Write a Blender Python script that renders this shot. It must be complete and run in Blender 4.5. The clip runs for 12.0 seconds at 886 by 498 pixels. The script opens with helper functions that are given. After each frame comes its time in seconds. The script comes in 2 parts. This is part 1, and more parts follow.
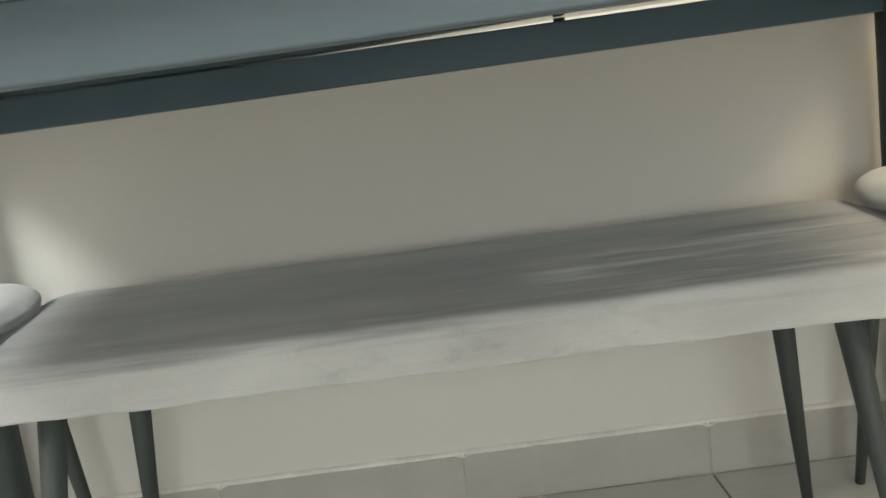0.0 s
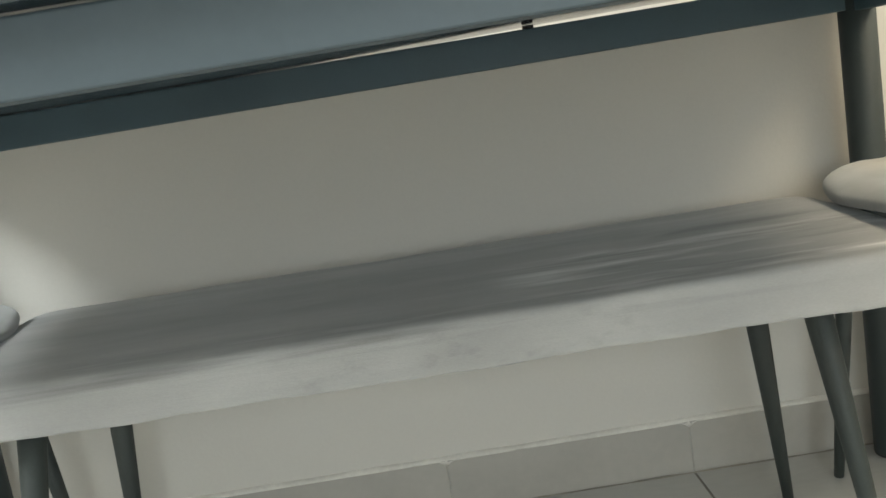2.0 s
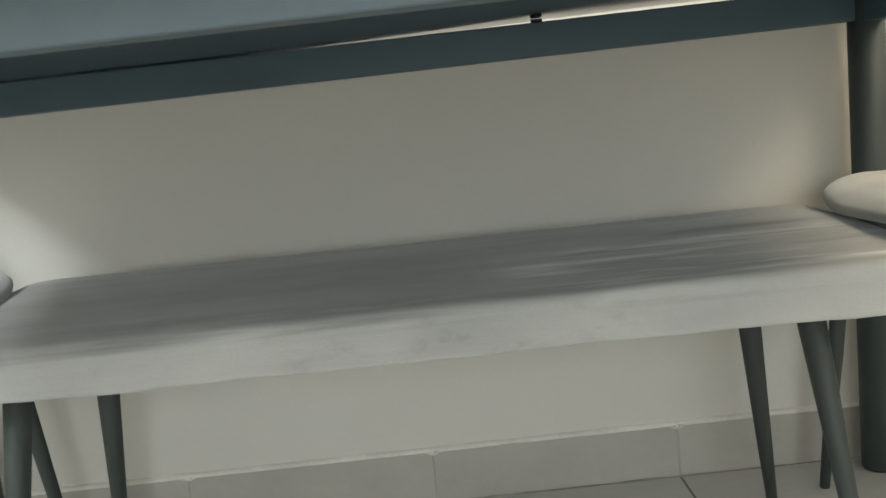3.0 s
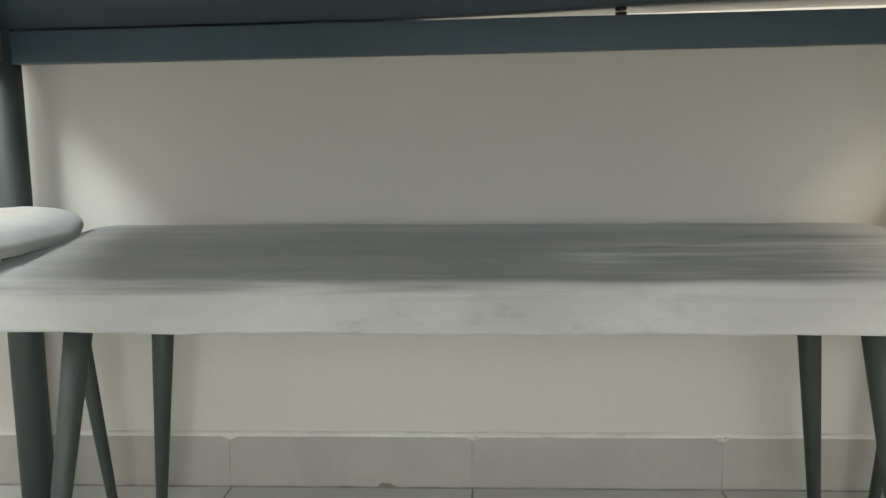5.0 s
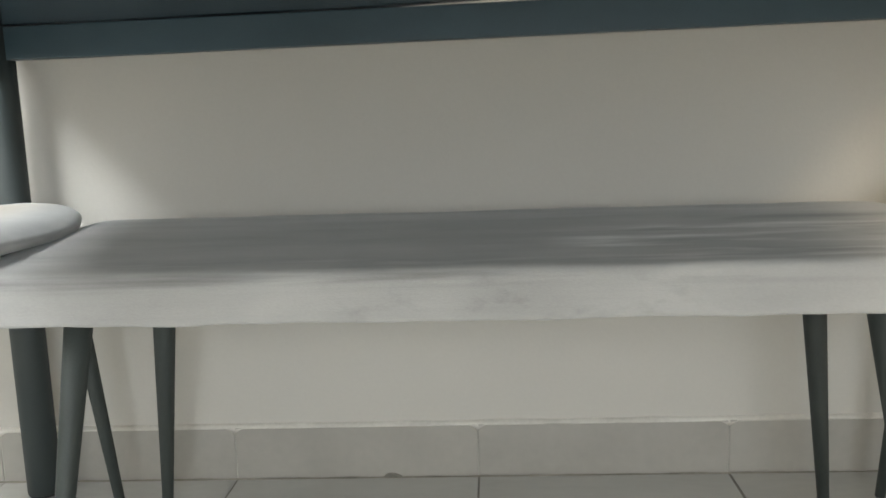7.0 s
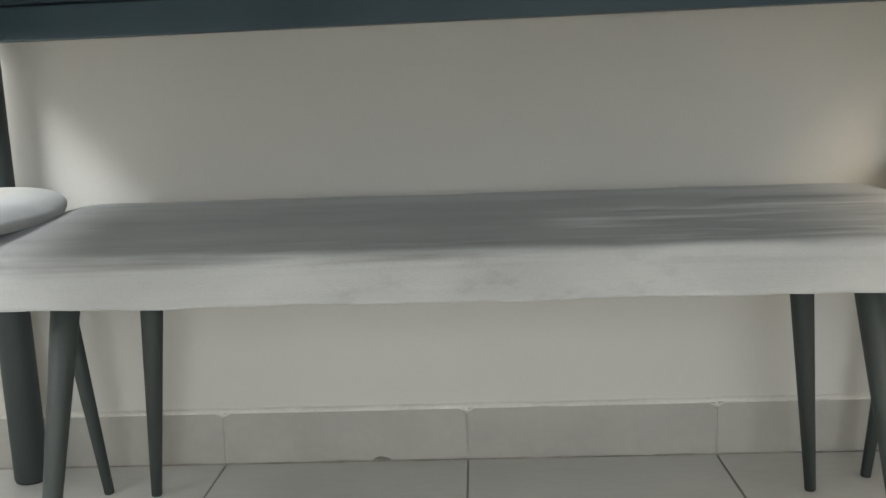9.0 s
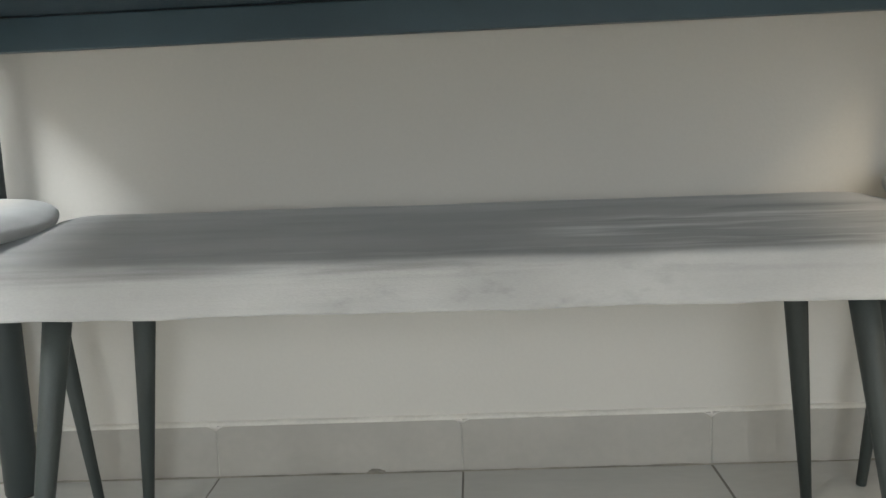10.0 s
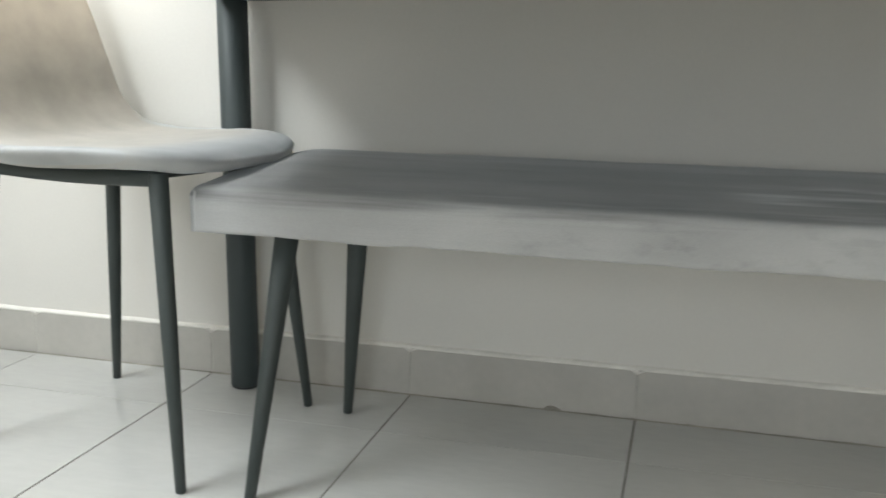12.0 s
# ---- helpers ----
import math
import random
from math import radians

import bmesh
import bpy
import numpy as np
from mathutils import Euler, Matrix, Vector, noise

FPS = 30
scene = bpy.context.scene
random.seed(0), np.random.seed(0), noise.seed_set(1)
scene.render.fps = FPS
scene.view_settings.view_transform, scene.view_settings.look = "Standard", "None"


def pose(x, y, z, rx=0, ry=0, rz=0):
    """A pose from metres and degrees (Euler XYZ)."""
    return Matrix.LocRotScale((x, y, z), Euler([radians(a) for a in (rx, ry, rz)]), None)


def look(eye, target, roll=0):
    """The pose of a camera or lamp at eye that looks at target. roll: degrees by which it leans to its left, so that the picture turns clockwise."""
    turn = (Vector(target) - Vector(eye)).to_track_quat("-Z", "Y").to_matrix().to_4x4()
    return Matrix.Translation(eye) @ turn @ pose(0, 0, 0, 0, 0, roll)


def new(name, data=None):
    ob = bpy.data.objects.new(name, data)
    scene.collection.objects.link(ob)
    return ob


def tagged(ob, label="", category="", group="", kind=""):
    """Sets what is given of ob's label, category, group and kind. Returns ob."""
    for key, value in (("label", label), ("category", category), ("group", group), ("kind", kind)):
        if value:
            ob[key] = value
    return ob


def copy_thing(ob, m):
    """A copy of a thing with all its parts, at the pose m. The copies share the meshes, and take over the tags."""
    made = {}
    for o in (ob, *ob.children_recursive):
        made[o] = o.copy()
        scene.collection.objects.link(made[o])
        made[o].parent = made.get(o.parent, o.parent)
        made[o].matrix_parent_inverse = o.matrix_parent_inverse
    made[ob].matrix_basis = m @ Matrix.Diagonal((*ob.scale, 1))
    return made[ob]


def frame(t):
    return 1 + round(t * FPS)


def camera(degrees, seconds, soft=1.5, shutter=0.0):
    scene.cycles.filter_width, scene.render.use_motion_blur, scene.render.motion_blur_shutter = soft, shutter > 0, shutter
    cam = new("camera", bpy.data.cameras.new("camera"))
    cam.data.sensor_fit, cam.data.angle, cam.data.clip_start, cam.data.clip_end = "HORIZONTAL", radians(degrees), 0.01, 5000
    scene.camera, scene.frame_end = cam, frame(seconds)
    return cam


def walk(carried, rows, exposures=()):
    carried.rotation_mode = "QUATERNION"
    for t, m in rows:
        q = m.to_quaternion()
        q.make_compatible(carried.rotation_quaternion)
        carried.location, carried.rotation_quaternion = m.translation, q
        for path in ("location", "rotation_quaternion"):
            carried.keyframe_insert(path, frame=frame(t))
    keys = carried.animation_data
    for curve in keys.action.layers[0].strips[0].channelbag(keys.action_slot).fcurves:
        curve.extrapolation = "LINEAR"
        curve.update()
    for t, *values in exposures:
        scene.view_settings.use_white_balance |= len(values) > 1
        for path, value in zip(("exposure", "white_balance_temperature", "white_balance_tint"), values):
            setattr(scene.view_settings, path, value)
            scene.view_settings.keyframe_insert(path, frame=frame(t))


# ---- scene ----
cam = camera(53.3, 12.0, soft=1.5, shutter=0.5)
PATH = [
    (0, (0.033, -1.355, 0.658), (0.004, 0.616, 0.323), -7.7),
    (0.5, (0.044, -1.355, 0.665), (0.042, 0.616, 0.324), -10.0),
    (1, (0.047, -1.362, 0.667), (0.071, 0.609, 0.332), -10.6),
    (1.5, (0.05, -1.371, 0.663), (0.056, 0.603, 0.337), -10.2),
    (2, (0.05, -1.366, 0.655), (0.05, 0.609, 0.336), -9.2),
    (2.5, (0.05, -1.364, 0.647), (0.07, 0.611, 0.332), -7.7),
    (3, (0.054, -1.367, 0.637), (0.052, 0.608, 0.321), -6.2),
    (3.5, (0.047, -1.362, 0.611), (0.071, 0.616, 0.316), -1.3),
    (3.7, (0.038, -1.365, 0.601), (0.01, 0.613, 0.304), -0.7),
    (5.3, (0.037, -1.374, 0.595), (-0.078, 0.602, 0.308), -0.9),
    (5.5, (0.04, -1.372, 0.594), (-0.067, 0.604, 0.301), -1.0),
    (6, (0.038, -1.375, 0.598), (-0.065, 0.603, 0.318), -1.2),
    (6.5, (0.042, -1.373, 0.596), (-0.063, 0.603, 0.309), -1.0),
    (7, (0.041, -1.366, 0.59), (-0.083, 0.606, 0.282), -2.2),
    (7.2, (0.036, -1.364, 0.587), (-0.067, 0.607, 0.264), -2.3),
    (8.8, (0.032, -1.361, 0.584), (-0.045, 0.608, 0.24), -2.4),
    (9, (0.035, -1.365, 0.582), (-0.056, 0.604, 0.247), -2.25),
    (9.5, (0.033, -1.362, 0.583), (-0.046, 0.609, 0.25), -2.2),
    (10, (0.032, -1.364, 0.576), (-0.04, 0.61, 0.272), -2.4),
    (10.5, (0.049, -1.361, 0.583), (-0.057, 0.61, 0.26), -2.2),
    (11, (0.04, -1.375, 0.602), (-0.102, 0.602, 0.333), -3.0),
    (11.2, (0.052, -1.381, 0.606), (-0.19, 0.581, 0.316), -1.2),
    (11.3, (0.053, -1.394, 0.596), (-0.279, 0.549, 0.259), -0.2),
    (11.5, (0.051, -1.406, 0.577), (-0.374, 0.514, 0.216), 0.65),
    (11.6, (0.055, -1.417, 0.577), (-0.421, 0.485, 0.183), 0.35),
    (11.8, (0.055, -1.428, 0.579), (-0.506, 0.446, 0.166), -0.2),
    (12, (0.058, -1.447, 0.584), (-0.463, 0.441, 0.179), 0.6),
]
walk(cam, [(t, look(eye, target, roll)) for t, eye, target, roll in PATH],
     exposures=[(0, 0.23, 6810, 6), (0.5, 0.10, 6680, 6), (1.5, 0.07, 6600, 5), (3.5, 0.09, 6650, 5), (5.5, 0.24, 6660, 8), (7.2, 0.25, 6640, 9), (9.0, 0.19, 6520, 9), (10.5, 0.21, 6520, 9), (11.0, 0.2, 6440, 10), (11.5, 0.09, 6620, 9), (11.8, 0.02, 6600, 8), (12.0, -0.10, 6440, 8)])

# ---- light ----
world = bpy.data.worlds.new("sky")
scene.world = world
world.use_nodes = True
wn, wl = world.node_tree.nodes, world.node_tree.links
sky = wn.new("ShaderNodeTexSky")
sky.sky_type, sky.sun_disc = "NISHITA", False
sky.sun_elevation, sky.sun_rotation = radians(38), radians(250)
wl.new(sky.outputs[0], wn["Background"].inputs[0])
wn["Background"].inputs[1].default_value = 0.08


def window_light(name, eye, target, width, height, power, colour):
    """Daylight that enters through an opening."""
    data = bpy.data.lights.new(name, "AREA")
    data.shape, data.size, data.size_y, data.energy, data.color = "RECTANGLE", width, height, power, colour
    ob = new(name, data)
    ob.matrix_world = look(eye, target)
    return ob


window_light("window_light_west", (-1.57, -1.20, 1.98), (-0.1, -0.45, 0.7), 1.5, 0.95, 100, (0.935, 0.98, 1.0))
window_light("window_light_east", (1.57, -0.95, 2.0), (-0.3, -0.3, 0.7), 1.3, 1.0, 45, (1.0, 0.85, 0.64))
window_light("window_light_south", (0.5, -5.47, 1.38), (0.2, 0, 0.6), 1.9, 2.1, 67, (0.90, 0.96, 1.0))


# ---- materials ----
def material(name, colour, rough=0.6, metal=0.0, sheen=0.0, grain=40.0, stain=3.0, vary=0.12, bump=0.1, coat=0.0, piece=0.0, stretch=(1, 1, 1), rub=0.08, grained=0.45):
    """A surface with grain and stains at two scales; piece: how far pieces of it differ from one another."""
    m = bpy.data.materials.new(name)
    m.use_nodes = True
    n, l = m.node_tree.nodes, m.node_tree.links
    b = n["Principled BSDF"]
    b.inputs["Roughness"].default_value, b.inputs["Metallic"].default_value = rough, metal
    b.inputs["Sheen Weight"].default_value, b.inputs["Sheen Roughness"].default_value = sheen, 0.4
    b.inputs["Coat Weight"].default_value = coat
    where = n.new("ShaderNodeTexCoord")
    mapped = n.new("ShaderNodeMapping")
    mapped.inputs["Scale"].default_value = stretch
    l.new(where.outputs["Object"], mapped.inputs[0])
    info = n.new("ShaderNodeObjectInfo")
    shift = n.new("ShaderNodeVectorMath")
    shift.operation = "MULTIPLY_ADD"
    l.new(info.outputs["Random"], shift.inputs[0])
    shift.inputs[1].default_value = (7.0, 5.0, 3.0)
    l.new(mapped.outputs[0], shift.inputs[2])
    fine, broad = n.new("ShaderNodeTexNoise"), n.new("ShaderNodeTexNoise")
    fine.inputs["Scale"].default_value, broad.inputs["Scale"].default_value = grain, stain
    fine.inputs["Detail"].default_value, broad.inputs["Detail"].default_value = 5, 6
    for t in (fine, broad):
        l.new(shift.outputs[0], t.inputs["Vector"])
    both = n.new("ShaderNodeMath")
    both.operation = "MULTIPLY_ADD"
    l.new(fine.outputs[0], both.inputs[0])
    both.inputs[1].default_value = grained
    l.new(broad.outputs[0], both.inputs[2])
    rnd = n.new("ShaderNodeMath")
    rnd.operation = "MULTIPLY_ADD"
    l.new(info.outputs["Random"], rnd.inputs[0])
    rnd.inputs[1].default_value = piece
    l.new(both.outputs[0], rnd.inputs[2])
    ramp = n.new("ShaderNodeMapRange")
    l.new(rnd.outputs[0], ramp.inputs[0])
    ramp.inputs[1].default_value, ramp.inputs[2].default_value = 0.3 + grained * 0.3, 0.7 + grained * 0.7 + piece
    ramp.inputs[3].default_value, ramp.inputs[4].default_value = 1 - vary, 1 + vary * 0.6
    tint = n.new("ShaderNodeVectorMath")
    tint.operation = "SCALE"
    tint.inputs[0].default_value = colour
    l.new(ramp.outputs[0], tint.inputs["Scale"])
    l.new(tint.outputs[0], b.inputs["Base Color"])
    r2 = n.new("ShaderNodeMapRange")
    l.new(broad.outputs[0], r2.inputs[0])
    r2.inputs[1].default_value, r2.inputs[2].default_value = 0.3, 0.7
    r2.inputs[3].default_value, r2.inputs[4].default_value = max(rough - rub, 0.02), min(rough + rub, 1)
    l.new(r2.outputs[0], b.inputs["Roughness"])
    if bump:
        bp = n.new("ShaderNodeBump")
        bp.inputs["Strength"].default_value, bp.inputs["Distance"].default_value = bump, 0.002
        l.new(fine.outputs[0], bp.inputs["Height"])
        l.new(bp.outputs[0], b.inputs["Normal"])
    return m


def nap_shaded(m, lo, hi, scale, depth, squash=(1, 1, 2)):
    """Darker nap marks and painted-in shade on a fabric, inside a box of the thing's own space; negative depth
    lightens.
    """
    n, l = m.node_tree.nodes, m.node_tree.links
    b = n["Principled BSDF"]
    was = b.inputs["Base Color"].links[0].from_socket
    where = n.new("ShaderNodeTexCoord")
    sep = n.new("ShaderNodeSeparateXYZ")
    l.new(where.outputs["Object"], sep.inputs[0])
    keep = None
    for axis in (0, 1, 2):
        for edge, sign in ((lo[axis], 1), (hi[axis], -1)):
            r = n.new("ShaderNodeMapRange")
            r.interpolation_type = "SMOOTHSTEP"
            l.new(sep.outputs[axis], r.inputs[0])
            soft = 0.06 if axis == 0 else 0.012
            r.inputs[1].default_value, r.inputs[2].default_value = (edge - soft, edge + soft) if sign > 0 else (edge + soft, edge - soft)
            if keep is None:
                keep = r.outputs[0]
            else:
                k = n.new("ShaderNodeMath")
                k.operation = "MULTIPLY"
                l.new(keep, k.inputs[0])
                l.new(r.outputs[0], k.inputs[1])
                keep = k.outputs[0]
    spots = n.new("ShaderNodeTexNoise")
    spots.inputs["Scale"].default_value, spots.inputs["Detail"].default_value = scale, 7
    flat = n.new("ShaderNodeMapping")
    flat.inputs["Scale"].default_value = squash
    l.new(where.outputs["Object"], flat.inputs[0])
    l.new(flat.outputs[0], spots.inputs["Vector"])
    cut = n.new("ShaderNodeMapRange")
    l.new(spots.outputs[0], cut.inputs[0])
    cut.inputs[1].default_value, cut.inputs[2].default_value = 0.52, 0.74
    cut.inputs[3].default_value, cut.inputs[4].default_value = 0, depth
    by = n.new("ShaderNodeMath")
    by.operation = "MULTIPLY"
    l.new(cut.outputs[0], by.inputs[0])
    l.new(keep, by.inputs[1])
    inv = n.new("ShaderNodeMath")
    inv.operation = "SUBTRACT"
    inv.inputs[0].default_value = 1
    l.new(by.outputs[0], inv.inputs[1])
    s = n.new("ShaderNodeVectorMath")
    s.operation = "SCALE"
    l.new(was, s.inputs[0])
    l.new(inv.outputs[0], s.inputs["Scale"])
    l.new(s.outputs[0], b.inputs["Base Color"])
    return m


def streaked(m, stretch, strength, distance):
    """Nap brushed into long low streaks."""
    n, l = m.node_tree.nodes, m.node_tree.links
    b = n["Principled BSDF"]
    was = b.inputs["Normal"].links[0].from_socket
    where, flat = n.new("ShaderNodeTexCoord"), n.new("ShaderNodeMapping")
    flat.inputs["Scale"].default_value = stretch
    l.new(where.outputs["Object"], flat.inputs[0])
    brushed = n.new("ShaderNodeTexNoise")
    brushed.inputs["Scale"].default_value, brushed.inputs["Detail"].default_value = 1.0, 4
    l.new(flat.outputs[0], brushed.inputs["Vector"])
    bp = n.new("ShaderNodeBump")
    bp.inputs["Strength"].default_value, bp.inputs["Distance"].default_value = strength, distance
    l.new(brushed.outputs[0], bp.inputs["Height"])
    l.new(was, bp.inputs["Normal"])
    l.new(bp.outputs[0], b.inputs["Normal"])


PAINT = material("cream_wall_paint", (0.606, 0.585, 0.546), 0.75, grain=160, stain=1.6, vary=0.05, bump=0.12)
CEILING = material("pale_ceiling_paint", (0.52, 0.52, 0.50), 0.85, grain=120, stain=1.2, vary=0.04)
FLOOR_TILE = material("pale_floor_tile", (0.475, 0.475, 0.455), 0.17, grain=45, stain=4, vary=0.11, bump=0.015, piece=0.12, stretch=(0.7, 1.8, 1), rub=0.02)
SKIRT_TILE = material("grey_beige_tile", (0.408, 0.391, 0.358), 0.4, grain=70, stain=9, vary=0.14, bump=0.03, piece=0.15)
GROUT = material("grey_grout", (0.20, 0.19, 0.17), 0.9, grain=200, stain=9, vary=0.35, bump=0.5)
PALE_GROUT = material("pale_skirting_grout", (0.46, 0.45, 0.41), 0.9, grain=200, stain=9, vary=0.3, bump=0.5)
DIRTY_GROUT = material("dirty_floor_grout", (0.27, 0.255, 0.22), 0.9, grain=160, stain=14, vary=0.4, bump=0.5)
CAULK = material("white_filler", (0.72, 0.70, 0.65), 0.8, grain=120, stain=12, vary=0.18, bump=0.4)
DARK_METAL = material("dark_slate_powder_coat", (0.053, 0.092, 0.117), 0.42, grain=500, stain=8, vary=0.2, bump=0.08)
BLACK_METAL = material("black_powder_coat", (0.036, 0.047, 0.048), 0.58, grain=500, stain=8, vary=0.2, bump=0.08)
CHARCOAL = material("charcoal_powder_coat", (0.034, 0.043, 0.041), 0.6, grain=500, stain=8, vary=0.3, bump=0.12)
GLASS_TOP = material("dark_glass_tabletop", (0.035, 0.05, 0.062), 0.10, grain=60, stain=4, vary=0.2, bump=0.0)
SLATE = material("grey_slate_laminate", (0.057, 0.078, 0.092), 0.5, grain=120, stain=4, vary=0.15, bump=0.05)
RUBBER = material("black_rubber", (0.02, 0.02, 0.022), 0.7, grain=300, vary=0.2)
VELVET = nap_shaded(material("pale_grey_velvet", (0.405, 0.403, 0.396), 0.95, sheen=0.19, grain=520, stain=9, vary=0.22, grained=0.22, bump=0.2, stretch=(0.45, 2.4, 1.2)),
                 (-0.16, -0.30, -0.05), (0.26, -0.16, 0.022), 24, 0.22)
# top darkened over its middle and front: shade painted in along with nap
nap_shaded(VELVET, (-0.36, -0.20, 0.036), (0.7, 0.03, 0.2), 9, 0.08, (0.5, 2.2, 1))
nap_shaded(VELVET, (0.2, -0.185, 0.03), (0.7, 0.05, 0.2), 14, 0.30, (0.36, 2.5, 1))
nap_shaded(VELVET, (0.12, -0.178, 0.03), (0.7, -0.02, 0.2), 12, -1.00, (0.30, 2.8, 1))
nap_shaded(VELVET, (-0.45, -0.188, 0.03), (0.7, -0.150, 0.2), 13, -0.60, (0.36, 5.0, 1))
nap_shaded(VELVET, (-0.7, -0.21, 0.014), (0.7, -0.176, 0.2), 12, 0.48, (0.22, 3.0, 6.0))
nap_shaded(VELVET, (-0.7, -0.21, 0.015), (-0.12, -0.176, 0.2), 15, 0.50, (0.18, 3.0, 5.0))
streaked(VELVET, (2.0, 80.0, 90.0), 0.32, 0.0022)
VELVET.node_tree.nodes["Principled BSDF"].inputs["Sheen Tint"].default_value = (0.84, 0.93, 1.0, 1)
CHAIR_VELVET = material("pale_beige_velvet", (0.405, 0.368, 0.318), 0.9, sheen=0.35, grain=600, stain=14, vary=0.2, grained=0.15, bump=0.12)
CHAIR_VELVET.node_tree.nodes["Principled BSDF"].inputs["Sheen Tint"].default_value = (0.86, 0.94, 1.0, 1)


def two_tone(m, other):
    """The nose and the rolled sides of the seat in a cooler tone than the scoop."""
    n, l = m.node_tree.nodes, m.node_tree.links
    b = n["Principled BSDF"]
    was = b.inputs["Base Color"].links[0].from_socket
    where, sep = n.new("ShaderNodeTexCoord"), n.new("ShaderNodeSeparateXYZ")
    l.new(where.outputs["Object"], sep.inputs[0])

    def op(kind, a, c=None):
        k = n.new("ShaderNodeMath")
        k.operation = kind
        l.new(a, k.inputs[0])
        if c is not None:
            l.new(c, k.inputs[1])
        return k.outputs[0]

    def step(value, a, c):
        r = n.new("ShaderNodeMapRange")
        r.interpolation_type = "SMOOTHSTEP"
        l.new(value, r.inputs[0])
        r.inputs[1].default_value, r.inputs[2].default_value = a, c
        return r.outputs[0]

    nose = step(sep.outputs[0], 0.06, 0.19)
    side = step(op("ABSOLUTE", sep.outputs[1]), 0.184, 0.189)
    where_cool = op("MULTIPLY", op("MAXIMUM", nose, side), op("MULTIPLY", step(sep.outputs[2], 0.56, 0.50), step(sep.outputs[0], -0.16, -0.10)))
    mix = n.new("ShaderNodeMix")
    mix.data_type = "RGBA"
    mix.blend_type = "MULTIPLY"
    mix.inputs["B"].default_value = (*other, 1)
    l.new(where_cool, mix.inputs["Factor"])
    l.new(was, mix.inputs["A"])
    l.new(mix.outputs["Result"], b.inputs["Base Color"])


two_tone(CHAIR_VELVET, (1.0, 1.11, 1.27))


# ---- shaping helpers ----
def link(name, bm, mat, parent=None, smooth=False, label=""):
    me = bpy.data.meshes.new(name)
    bm.normal_update()
    bm.to_mesh(me)
    bm.free()
    me.materials.append(mat)
    if smooth:
        for p in me.polygons:
            p.use_smooth = True
    ob = new(name, me)
    ob.parent = parent
    if label:
        ob["label"] = label
    return ob


def part(name, bm, mat, parent, label="", smooth=False):
    return link(name, bm, mat, parent, smooth, label)


def box(bm, lo, hi, bevel=0.0, segments=2):
    lo, hi = Vector(lo), Vector(hi)
    made = bmesh.ops.create_cube(bm, size=1, matrix=Matrix.Translation((lo + hi) / 2) @ Matrix.Diagonal((*(hi - lo), 1)))["verts"]
    if bevel:
        edges = list({e for v in made for e in v.link_edges})
        bmesh.ops.bevel(bm, geom=edges, offset=bevel, segments=segments, affect="EDGES", profile=0.5)
    return bm


def tube(bm, points, radii, sides=20, cap=0.0015):
    """A round bar along points, with the radius at each; its ends are closed and slightly eased."""
    pts = [Vector(p) for p in points]
    rad = list(radii)
    first, last = (pts[1] - pts[0]).normalized(), (pts[-1] - pts[-2]).normalized()
    pts = [pts[0], pts[0] + first * cap] + pts[1:-1] + [pts[-1] - last * cap, pts[-1]]
    rad = [max(rad[0] - cap, rad[0] * 0.6), rad[0]] + rad[1:-1] + [rad[-1], max(rad[-1] - cap, rad[-1] * 0.6)]
    rings = []
    for i, p in enumerate(pts):
        way = (pts[min(i + 1, len(pts) - 1)] - pts[max(i - 1, 0)]).normalized()
        side = way.orthogonal() if abs(way.z) < 0.7 else Vector((1, 0, 0))
        side = (side - way * side.dot(way)).normalized()
        up = way.cross(side)
        rings.append([bm.verts.new(p + (side * math.cos(a) + up * math.sin(a)) * rad[i]) for a in (2 * math.pi * k / sides for k in range(sides))])
    for a, b in zip(rings, rings[1:]):
        for k in range(sides):
            bm.faces.new((a[k], a[(k + 1) % sides], b[(k + 1) % sides], b[k]))
    bm.faces.new(list(reversed(rings[0])))
    bm.faces.new(rings[-1])
    return bm


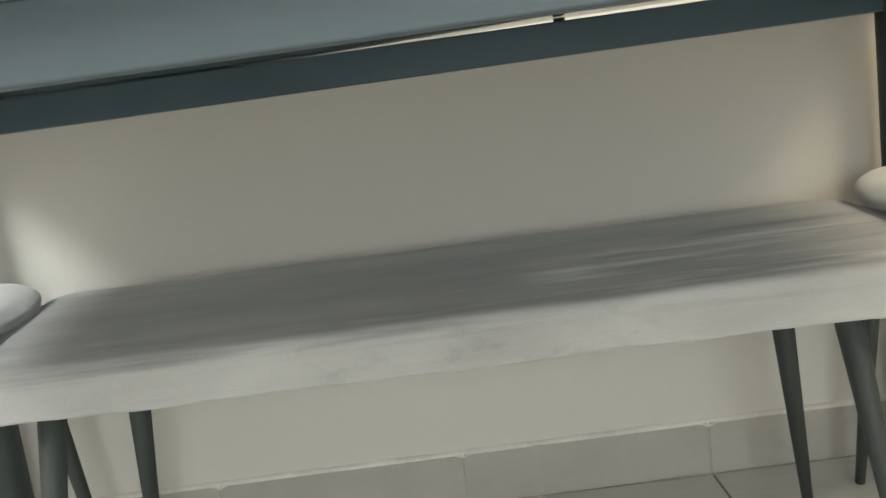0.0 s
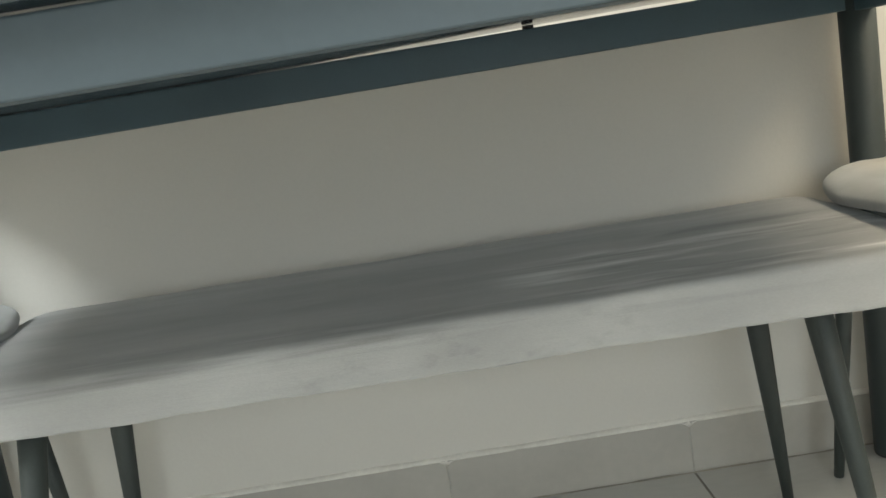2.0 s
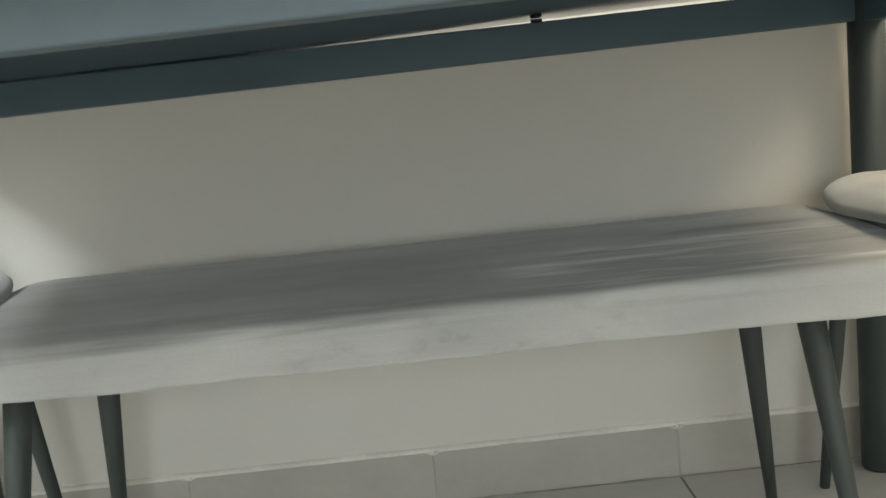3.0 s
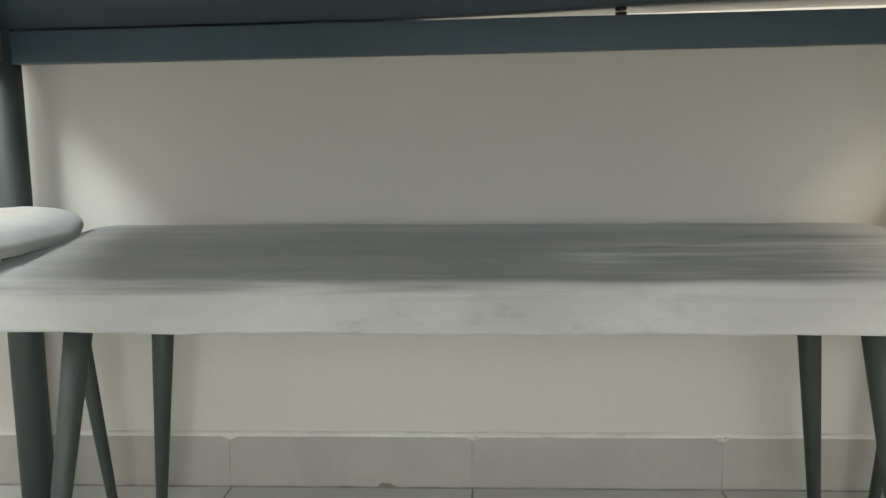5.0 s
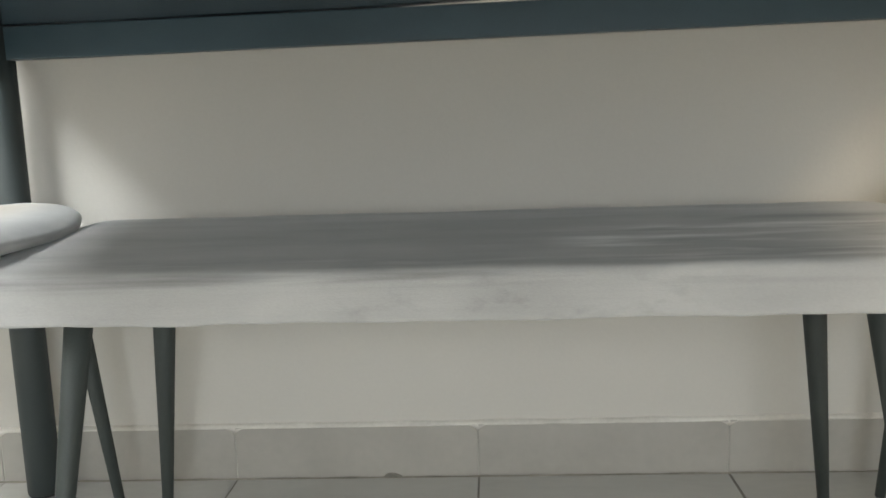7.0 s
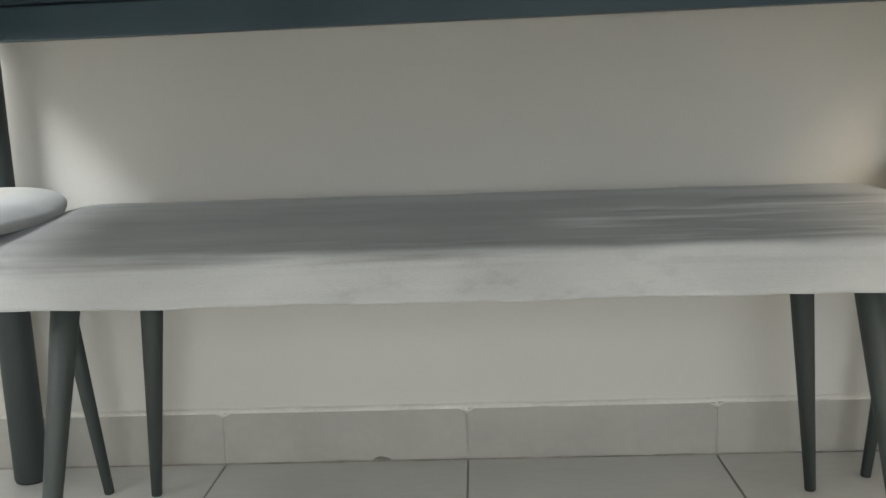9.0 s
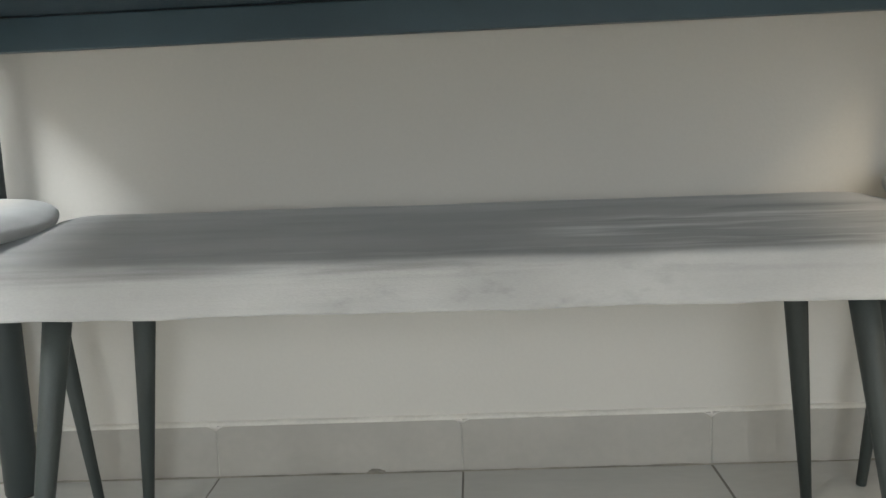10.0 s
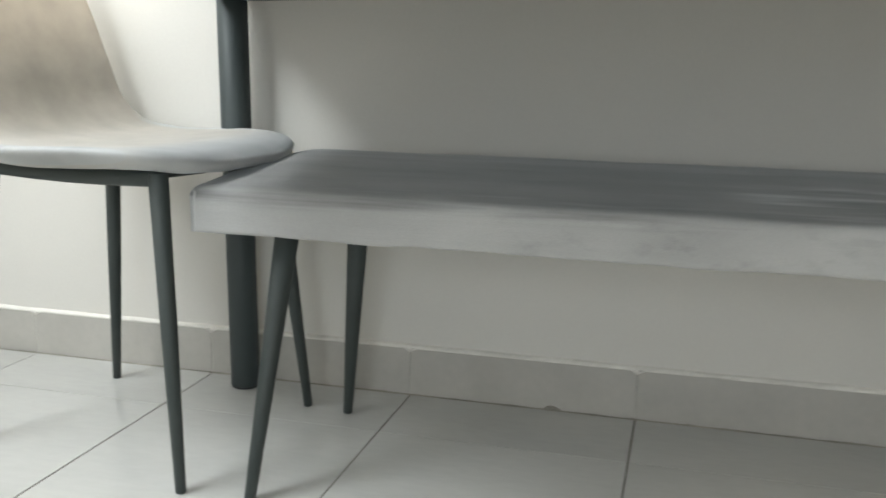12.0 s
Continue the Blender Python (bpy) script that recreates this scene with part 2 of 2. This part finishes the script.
def cushion(bm, half, r_top, r_low, crown, wave):
    """A stuffed block: soft upper edges, tighter lower ones, a slight crown and an uneven lower hem."""
    def marks(h, r, n):
        turn = [0.010, 0.014, 0.018, 0.022] if n > 20 else []
        start = 0.026 if turn else r
        inner = [-h + start + (2 * h - 2 * start) * k / n for k in range(n + 1)]
        edge = [r * (1 - math.cos(a)) for a in (0.0, 0.45, 0.8, 1.15)] + turn
        return [-h + e for e in edge] + inner + [h - e for e in reversed(edge)]
    xs, ys, zs = marks(half[0], r_top, 90), marks(half[1], r_top, 64), marks(half[2], r_top * 0.6, 14)
    seen = {}

    def vert(x, y, z):
        key = (round(x, 6), round(y, 6), round(z, 6))
        if key not in seen:
            s = (z / half[2] + 1) / 2
            s = s * s * (3 - 2 * s)
            left = max(0, min(1, (0.05 - x) / 0.45))
            r = r_low + (r_top * (1 + 0.7 * left * left * (3 - 2 * left)) + 0.004 * noise.noise((x * 6, 3.0, y * 2)) - r_low) * s
            p = Vector((x, y, z))
            q = Vector([max(-(h - r), min(h - r, c)) for c, h in zip(p, half)])
            d = p - q
            p = q + d.normalized() * r if d.length > 1e-9 else p
            cx, cy = abs(p.x) - (half[0] - 0.022), abs(p.y) - (half[1] - 0.022)
            if cx > 0 and cy > 0 and math.hypot(cx, cy) > 0.022:
                shrink = 0.022 / math.hypot(cx, cy)
                p.x = math.copysign(half[0] - 0.022 + cx * shrink, p.x)
                p.y = math.copysign(half[1] - 0.022 + cy * shrink, p.y)
            u, v = p.x / half[0], p.y / half[1]
            if z > 0:
                rise = 1 - max(0, 1 - (v + 1) / 1.25) ** 1.3
                p.z += crown * max(0, 1 - abs(u) ** 40) * rise * (1 - max(0, v) ** 14) + wave * 0.6 * noise.noise((p.x * 9, p.y * 14, 2.0))
                p.z += 0.0011 * noise.noise((p.x * 2.1, p.y * 75, 4.0)) * max(0, min(1, (-v - 0.45) * 3)) * max(0, min(1, (1 + v) * 12))
            else:
                p.z += wave * noise.noise((p.x * 7, p.y * 5, 7.0)) + wave * 0.5 * noise.noise((p.x * 19, p.y * 5, 3.0))
            p.y += wave * 0.8 * noise.noise((p.x * 6, p.z * 8, 5.0)) * abs(v)
            seen[key] = bm.verts.new(p)
        return seen[key]

    for a, b, axis in ((xs, ys, 2), (xs, zs, 1), (ys, zs, 0)):
        for sign in (-1, 1):
            for i in range(len(a) - 1):
                for j in range(len(b) - 1):
                    quad = []
                    for s, t in ((i, j), (i + 1, j), (i + 1, j + 1), (i, j + 1)):
                        c = {2: (a[s], b[t], sign * half[2]), 1: (a[s], sign * half[1], b[t]), 0: (sign * half[0], a[s], b[t])}[axis]
                        quad.append(vert(*c))
                    if (sign < 0) != (axis == 1):
                        quad.reverse()
                    bm.faces.new(quad)
    bmesh.ops.recalc_face_normals(bm, faces=bm.faces)
    return bm


def empty(name, x, y, z, turn=0.0):
    ob = new(name)
    ob.matrix_world = pose(x, y, z, 0, 0, turn)
    ob.empty_display_size = 0.1
    return ob


# ---- room shell ----
WEST, EAST, SOUTH, TOP = -1.6, 1.6, -5.5, 2.6


def holed_wall(name, lo, hi, across, hole, mat, label):
    """A wall with one opening; across: the axis along it; hole: from, to, sill, head."""
    bm = bmesh.new()
    a0, a1, z0, z1 = hole
    spans = (((lo[across], a0), (lo[2], hi[2])), ((a1, hi[across]), (lo[2], hi[2])), ((a0, a1), (lo[2], z0)), ((a0, a1), (z1, hi[2])))
    for (p, q), (r, s) in spans:
        if q - p < 1e-4 or s - r < 1e-4:
            continue
        l2, h2 = list(lo), list(hi)
        l2[across], h2[across], l2[2], h2[2] = p, q, r, s
        box(bm, l2, h2)
    return tagged(link(name, bm, mat), label, "wall", kind="structure")


bm = box(bmesh.new(), (WEST - 0.15, 0.008, -0.1), (EAST + 0.15, 0.16, TOP))
tagged(link("wall_north", bm, PAINT), "cream painted plaster wall above grey skirting tiles", "wall", kind="structure")
holed_wall("wall_west", (WEST - 0.15, SOUTH, 0), (WEST, 0.008, TOP), 1, (-1.9, -0.5, 1.5, 2.46), PAINT, "cream painted side wall with a window opening")
holed_wall("wall_east", (EAST, SOUTH, 0), (EAST + 0.15, 0.008, TOP), 1, (-1.65, -0.25, 1.45, 2.52), PAINT, "cream painted side wall with a tall opening")
holed_wall("wall_south", (WEST - 0.15, SOUTH - 0.15, 0), (EAST + 0.15, SOUTH, TOP), 0, (-0.5, 1.5, 0.3, 2.46), PAINT, "cream painted far wall with a wide window opening")
bm = box(bmesh.new(), (WEST - 0.15, SOUTH - 0.15, TOP), (EAST + 0.15, 0.16, TOP + 0.12))
tagged(link("ceiling", bm, CEILING), "plain pale painted ceiling", "ceiling", kind="structure")
bm = box(bmesh.new(), (WEST - 0.15, SOUTH - 0.15, -0.1), (EAST + 0.15, 0.008, -0.0010))
floor = tagged(link("floor", bm, GROUT), "pale glossy square floor tiles with thin dark grout joints", "floor", kind="structure")
bm = box(bmesh.new(), (WEST, 0.0012, -0.002), (EAST, 0.0078, 0.0865))
baseboard = tagged(link("baseboard", bm, PALE_GROUT), "grey-beige tile skirting with filler along its top", "skirting", kind="structure")


# ---- dining table ----
RAIL_LOW, RAIL_TOP, LEG_X, BACK_Y, FRONT_Y, FRONT_LOW = 0.693, 0.743, 0.706, -0.045, -0.7865, 0.6998


def warped_top(bm):
    """A thin sheet that sags on its frame: it lies close on the rail in places and stands off it in others."""
    knots = [(-0.75, -0.0006), (-0.5, -0.0008), (-0.3, -0.0008), (-0.12, -0.0004), (0.1, 0.0025), (0.25, 0.0055), (0.5, 0.0075), (0.75, 0.009)]
    n, lo, hi = 60, -0.822, -0.008
    rings = []
    for k in range(n + 1):
        x = -0.745 + 1.49 * k / n
        z = RAIL_TOP + float(np.interp(x, [a for a, _ in knots], [b for _, b in knots]))
        z2 = 0.7555
        e = 0.002
        rings.append([bm.verts.new((x, y, h)) for y, h in ((lo + e, z2), (hi - e, z), (hi, z + e), (hi, z + 0.008), (hi - e, z + 0.010), (lo + e, z2 + 0.010), (lo, z2 + 0.008), (lo, z2 + e))])
    for a, b in zip(rings, rings[1:]):
        for k in range(8):
            bm.faces.new((a[k], b[k], b[(k + 1) % 8], a[(k + 1) % 8]))
    bm.faces.new(rings[0])
    bm.faces.new(list(reversed(rings[-1])))
    bmesh.ops.recalc_face_normals(bm, faces=bm.faces)
    return bm


def dining_table():
    t = tagged(empty("dining_table", 0, 0, 0), "dark glass-topped table on a slate metal frame against the wall", "table")
    for x in (-LEG_X, LEG_X):
        for y in (BACK_Y, FRONT_Y):
            part("leg", tube(bmesh.new(), [(x, y, 0.004), (x, y, 0.37), (x, y, RAIL_TOP)], [0.0262, 0.0262, 0.0262], 32), BLACK_METAL, t, smooth=True)
            part("foot_cap", tube(bmesh.new(), [(x, y, 0.0), (x, y, 0.003), (x, y, 0.006)], [0.0245, 0.0245, 0.0245], 32), RUBBER, t, "black rubber foot cap")
    rail = part("back_rail", box(bmesh.new(), (-LEG_X + 0.015, BACK_Y - 0.0135, RAIL_LOW), (LEG_X - 0.015, BACK_Y + 0.0135, RAIL_TOP - 0.001), 0.002), DARK_METAL, t)
    rail.location, rail.rotation_euler = (0.003, 0, 0), (0, -0.0044, 0)
    front = part("front_rail", box(bmesh.new(), (-LEG_X + 0.015, FRONT_Y - 0.0135, FRONT_LOW), (LEG_X - 0.015, FRONT_Y + 0.0135, FRONT_LOW + 0.052), 0.002), SLATE, t, "slate grey front rail")
    front.location, front.rotation_euler = (0.003, 0, 0), (0, -0.0044, 0)
    band = part("edge_band", box(bmesh.new(), (-0.744, -0.8262, 0.7558), (0.744, -0.8224, 0.7652), 0.0015), SLATE, t, "pale grey edge of the tabletop")
    band.location, band.rotation_euler = (0.003, 0, 0), (0, -0.0044, 0)
    for x, drop in ((-LEG_X, 0.007), (LEG_X, 0.001)):
        part("end_rail", box(bmesh.new(), (x - 0.0135, FRONT_Y + 0.015, RAIL_LOW), (x + 0.0135, BACK_Y - 0.015, RAIL_TOP - drop), 0.002), DARK_METAL, t)
    for x, h in ((-LEG_X, -0.0004), (0.224, 0.0051), (LEG_X, 0.0087)):
        part("spacer", tube(bmesh.new(), [(x, BACK_Y, RAIL_TOP - 0.002), (x, BACK_Y, RAIL_TOP), (x, BACK_Y, RAIL_TOP + h)], [0.0085, 0.0085, 0.0085], 16, 0.0004), RUBBER, t, "small black spacer pad")
    for x in (-LEG_X, LEG_X):
        part("spacer", tube(bmesh.new(), [(x, FRONT_Y, RAIL_TOP - 0.002), (x, FRONT_Y, 0.75), (x, FRONT_Y, 0.7545 + 0.0044 * x)], [0.0085, 0.0085, 0.0085], 16, 0.0004), RUBBER, t, "small black spacer pad")
    top = part("tabletop", warped_top(bmesh.new()), GLASS_TOP, t, "thin dark glossy glass tabletop")
    top.location, top.rotation_euler = (0.003, 0, 0), (0, -0.0044, 0)
    return t


dining_table()


# ---- bench ----
def bench():
    b = tagged(empty("bench", 0.0155, -0.214, 0), "upholstered bench in pale grey velvet with black tapered legs", "bench")
    seat = part("seat", cushion(bmesh.new(), (0.609, 0.19, 0.031), 0.010, 0.006, 0.0250, 0.0034), VELVET, b, "pale grey velvet cushion with rubbed nap and painted-in shade on top", True)
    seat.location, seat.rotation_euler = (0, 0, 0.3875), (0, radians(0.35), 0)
    for sx in (-1, 1):
        for sy in (-1, 1):
            at = [(sx * (0.592 + 0.0008 * (k % 2)), sy * 0.1885, 0.364 + 0.0084 * k - sx * 0.0037) for k in range(7)]
            part("corner_seam", tube(bmesh.new(), at, [0.0022] * 7, 8), VELVET, b, "pale stitched corner seam", True)
    for tx, ty, fx, fy in ((-0.4845, -0.131, -0.5045, -0.231), (0.4625, -0.131, 0.4950, -0.200), (-0.4455, 0.042, -0.4925, 0.102), (0.4455, 0.038, 0.4845, 0.078)):
        part("leg", tube(bmesh.new(), [(tx, ty, 0.362), ((tx + fx) / 2, (ty + fy) / 2, 0.181), (fx, fy, 0.0)], [0.0172, 0.0125, 0.0078], 24), CHARCOAL, b, smooth=True)
    return b


bench()


# ---- chairs ----
def shell(bm):
    """Seat and back in one padded scoop: front edge at +x, back top at -x."""
    line = [(0.229, 0.4440), (0.220, 0.4475), (0.190, 0.4545), (0.13, 0.4580), (0.03, 0.455), (-0.066, 0.454), (-0.148, 0.466), (-0.198, 0.510), (-0.224, 0.578), (-0.247, 0.65), (-0.276, 0.73), (-0.299, 0.80), (-0.309, 0.845)]
    width = [0.035, 0.102, 0.160, 0.199, 0.215, 0.214, 0.206, 0.194, 0.186, 0.180, 0.170, 0.135, 0.050]
    nv, nu = 64, 28

    def at(values, f):
        i = min(int(f), len(values) - 2)
        p = [values[max(0, min(len(values) - 1, i + k))] for k in (-1, 0, 1, 2)]
        s = f - i
        return [0.5 * (2 * b + (c - a) * s + (2 * a - 5 * b + 4 * c - d) * s * s + (3 * b - a - 3 * c + d) * s ** 3) for a, b, c, d in zip(*p)]

    up, low = [], []
    for j in range(nv + 1):
        f = (len(line) - 1) * j / nv
        x, z = at(line, f)
        x2, z2 = at(line, min(f + 0.05, len(line) - 1.001))
        x1, z1 = at(line, max(f - 0.05, 0))
        d = Vector((x2 - x1, 0, z2 - z1)).normalized()
        nrm = Vector((d.z, 0, -d.x))
        w = max(at([(v,) for v in width], f)[0], 0.02)
        e = j / nv
        end = min(1, min(e, 1 - e) * 14)
        lift = 0.016 + 0.010 * max(0, min(1, (f - 5) / 3))
        ru, rl = [], []
        for i in range(nu + 1):
            u = math.sin(math.pi / 2 * (2 * i / nu - 1))
            thick = 0.021 * min(1, 0.45 + f * 0.28) * math.sqrt(max(0.0, 1 - abs(u) ** 8)) * (0.15 + 0.85 * math.sqrt(1 - (1 - end) ** 2))
            c = Vector((x, u * w, z)) + nrm * lift * (abs(u) ** 3.6) * max(0, min(1, (f - 1.0) / 2.6))
            ru.append(bm.verts.new(c + nrm * thick * 0.55))
            rl.append(bm.verts.new(c - nrm * thick * (0.6 + 0.35 * min(1, max(0, f - 0.6) / 1.5))))
        up.append(ru)
        low.append(rl)
    for j in range(nv):
        for i in range(nu):
            bm.faces.new((up[j][i], up[j + 1][i], up[j + 1][i + 1], up[j][i + 1]))
            bm.faces.new((low[j][i], low[j][i + 1], low[j + 1][i + 1], low[j + 1][i]))
    for j in (0, nv):
        for i in range(nu):
            bm.faces.new((up[j][i], up[j][i + 1], low[j][i + 1], low[j][i]))
    bmesh.ops.remove_doubles(bm, verts=bm.verts, dist=0.0004)
    bmesh.ops.recalc_face_normals(bm, faces=bm.faces)
    return bm


def dining_chair(x, y, turn):
    c = tagged(empty("dining_chair", x, y, 0, turn), "pale velvet shell chair with thin black tapered legs", "chair", "chairs at the table ends")
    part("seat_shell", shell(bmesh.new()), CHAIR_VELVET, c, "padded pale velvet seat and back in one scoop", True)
    for sy in (-1, 1):
        for top, foot in (((0.167, 0.145), (0.201, 0.175)), ((-0.152, 0.127), (-0.203, 0.157))):
            part("leg", tube(bmesh.new(), [(top[0], sy * top[1], 0.440), ((top[0] + foot[0]) / 2, sy * (top[1] + foot[1]) / 2, 0.215), (foot[0], sy * foot[1], 0.0)],
                             [0.0135, 0.0112, 0.0074], 20), CHARCOAL, c, smooth=True)
        bar = [(0.167 - 0.319 * k / 10, sy * (0.145 - 0.0018 * k), 0.433 - 0.004 * math.sin(math.pi * k / 10)) for k in range(11)]
        part("side_bar", tube(bmesh.new(), bar, [0.0112] * 11, 14), CHARCOAL, c, smooth=True)
    for x1 in (0.132, -0.112):
        part("cross_bar", tube(bmesh.new(), [(x1, -0.138, 0.434), (x1, 0, 0.430), (x1, 0.138, 0.434)], [0.007] * 3, 12), CHARCOAL, c, smooth=True)
    return c


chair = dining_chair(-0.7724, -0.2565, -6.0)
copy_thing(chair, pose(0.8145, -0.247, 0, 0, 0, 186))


# ---- skirting and floor pieces ----
def tile_mesh(name, sx, sy, thick, ease, mat):
    """A slab with eased upper edges, its top at z = 0, centred."""
    bm = bmesh.new()
    rings = []
    for inset, z in ((0, -thick), (0, -ease), (ease, 0)):
        rings.append([bm.verts.new((a * (sx / 2 - inset), b * (sy / 2 - inset), z)) for a, b in ((-1, -1), (1, -1), (1, 1), (-1, 1))])
    for a, b in zip(rings, rings[1:]):
        for k in range(4):
            bm.faces.new((a[k], a[(k + 1) % 4], b[(k + 1) % 4], b[k]))
    bm.faces.new(rings[-1])
    bm.normal_update()
    me = bpy.data.meshes.new(name)
    bm.to_mesh(me)
    bm.free()
    me.materials.append(mat)
    return me


def filler():
    """A hand-smeared bead of filler on top of the skirting, running into the joints."""
    bm = bmesh.new()
    rows = []
    n = 480
    for k in range(n + 1):
        x = WEST + (EAST - WEST) * k / n
        w = noise.noise((x * 12, 0, 0)) + 0.5 * noise.noise((x * 45, 3, 0))
        near = abs((x + 0.2) % 0.4 - 0.2)
        dip = 0.008 * max(0, 1 - near / 0.011)
        pts = ((0.0075, 0.0865), (-0.0004 - 0.0004 * w - 0.08 * dip, 0.0868 - dip), (0.0006, 0.0905 + 0.0008 * w), (0.0052 + 0.001 * w, 0.0925 + 0.0012 * w), (0.0079, 0.0938 + 0.0016 * w))
        rows.append([bm.verts.new((x, y, z)) for y, z in pts])
    for a, b in zip(rows, rows[1:]):
        for i in range(4):
            bm.faces.new((a[i], b[i], b[i + 1], a[i + 1]))
    bmesh.ops.recalc_face_normals(bm, faces=bm.faces)
    return bm


def foot_grout():
    """A crumbly line of dirty grout where the skirting meets the floor."""
    bm = bmesh.new()
    rows, n = [], 520
    for k in range(n + 1):
        x = WEST + (EAST - WEST) * k / n
        w = noise.noise((x * 16, 9, 0)) + 0.6 * noise.noise((x * 60, 4, 0))
        out, up = 0.0019 + 0.0012 * w, 0.0022 + 0.0014 * w
        rows.append([bm.verts.new((x, y, z)) for y, z in ((-0.0018 - max(out, 0.0003), -0.0003), (-0.0020 - max(out, 0.0003) * 0.5, max(up, 0.0004) * 0.7), (-0.0016, max(up, 0.0004)))])
    for a, b in zip(rows, rows[1:]):
        for i in range(2):
            bm.faces.new((a[i], b[i], b[i + 1], a[i + 1]))
    bmesh.ops.recalc_face_normals(bm, faces=bm.faces)
    return bm


part("grout_line", foot_grout(), DIRTY_GROUT, baseboard, "crumbly dirty grout line", True)
part("filler_bead", filler(), CAULK, baseboard, "uneven white filler bead", True)
bm = bmesh.new()
bmesh.ops.create_icosphere(bm, subdivisions=3, radius=1)
for v in bm.verts:
    v.co *= 1 + 0.35 * noise.noise(v.co * 2.5)
    v.co = Vector((v.co.x * 0.014, v.co.y * 0.0035, v.co.z * 0.0045)) + Vector((-0.142, 0.0, 0.003))
part("mortar_chip", bm, DIRTY_GROUT, baseboard, "chipped lump of grout", True)

TILE, GAP, FIRST = 0.4, 0.0020, -0.173
skirt = tile_mesh("skirting_tile", TILE - GAP, 0.0875, 0.0036, 0.0008, SKIRT_TILE)
for k in range(-4, 4):
    x0, x1 = max(k * TILE, WEST), min((k + 1) * TILE, EAST)
    if x1 - x0 < TILE - 1e-6:
        continue
    ob = new("skirting_tile", skirt)
    ob.parent = baseboard
    ob.matrix_basis = pose((x0 + x1) / 2, random.uniform(-0.0003, 0.0003), 0.0445 + random.uniform(-0.0004, 0.0004), 90, random.uniform(-0.12, 0.12), 0)
WIDE = 0.0031
whole = tile_mesh("floor_tile", TILE - WIDE, TILE - GAP * 1.1, 0.004, 0.0004, FLOOR_TILE)
cut = tile_mesh("floor_tile", TILE - WIDE, -FIRST - GAP * 1.3, 0.004, 0.0004, FLOOR_TILE)
for k in range(-4, 4):
    for row in range(-1, 13):
        me, y = (cut, FIRST / 2 - 0.0008) if row < 0 else (whole, FIRST - TILE * (row + 0.5))
        ob = new("floor_tile", me)
        ob.parent = floor
        ob.matrix_basis = pose((k + 0.5) * TILE + (0.0010 if k == 1 else 0), y, random.uniform(-0.0002, 0.0002))
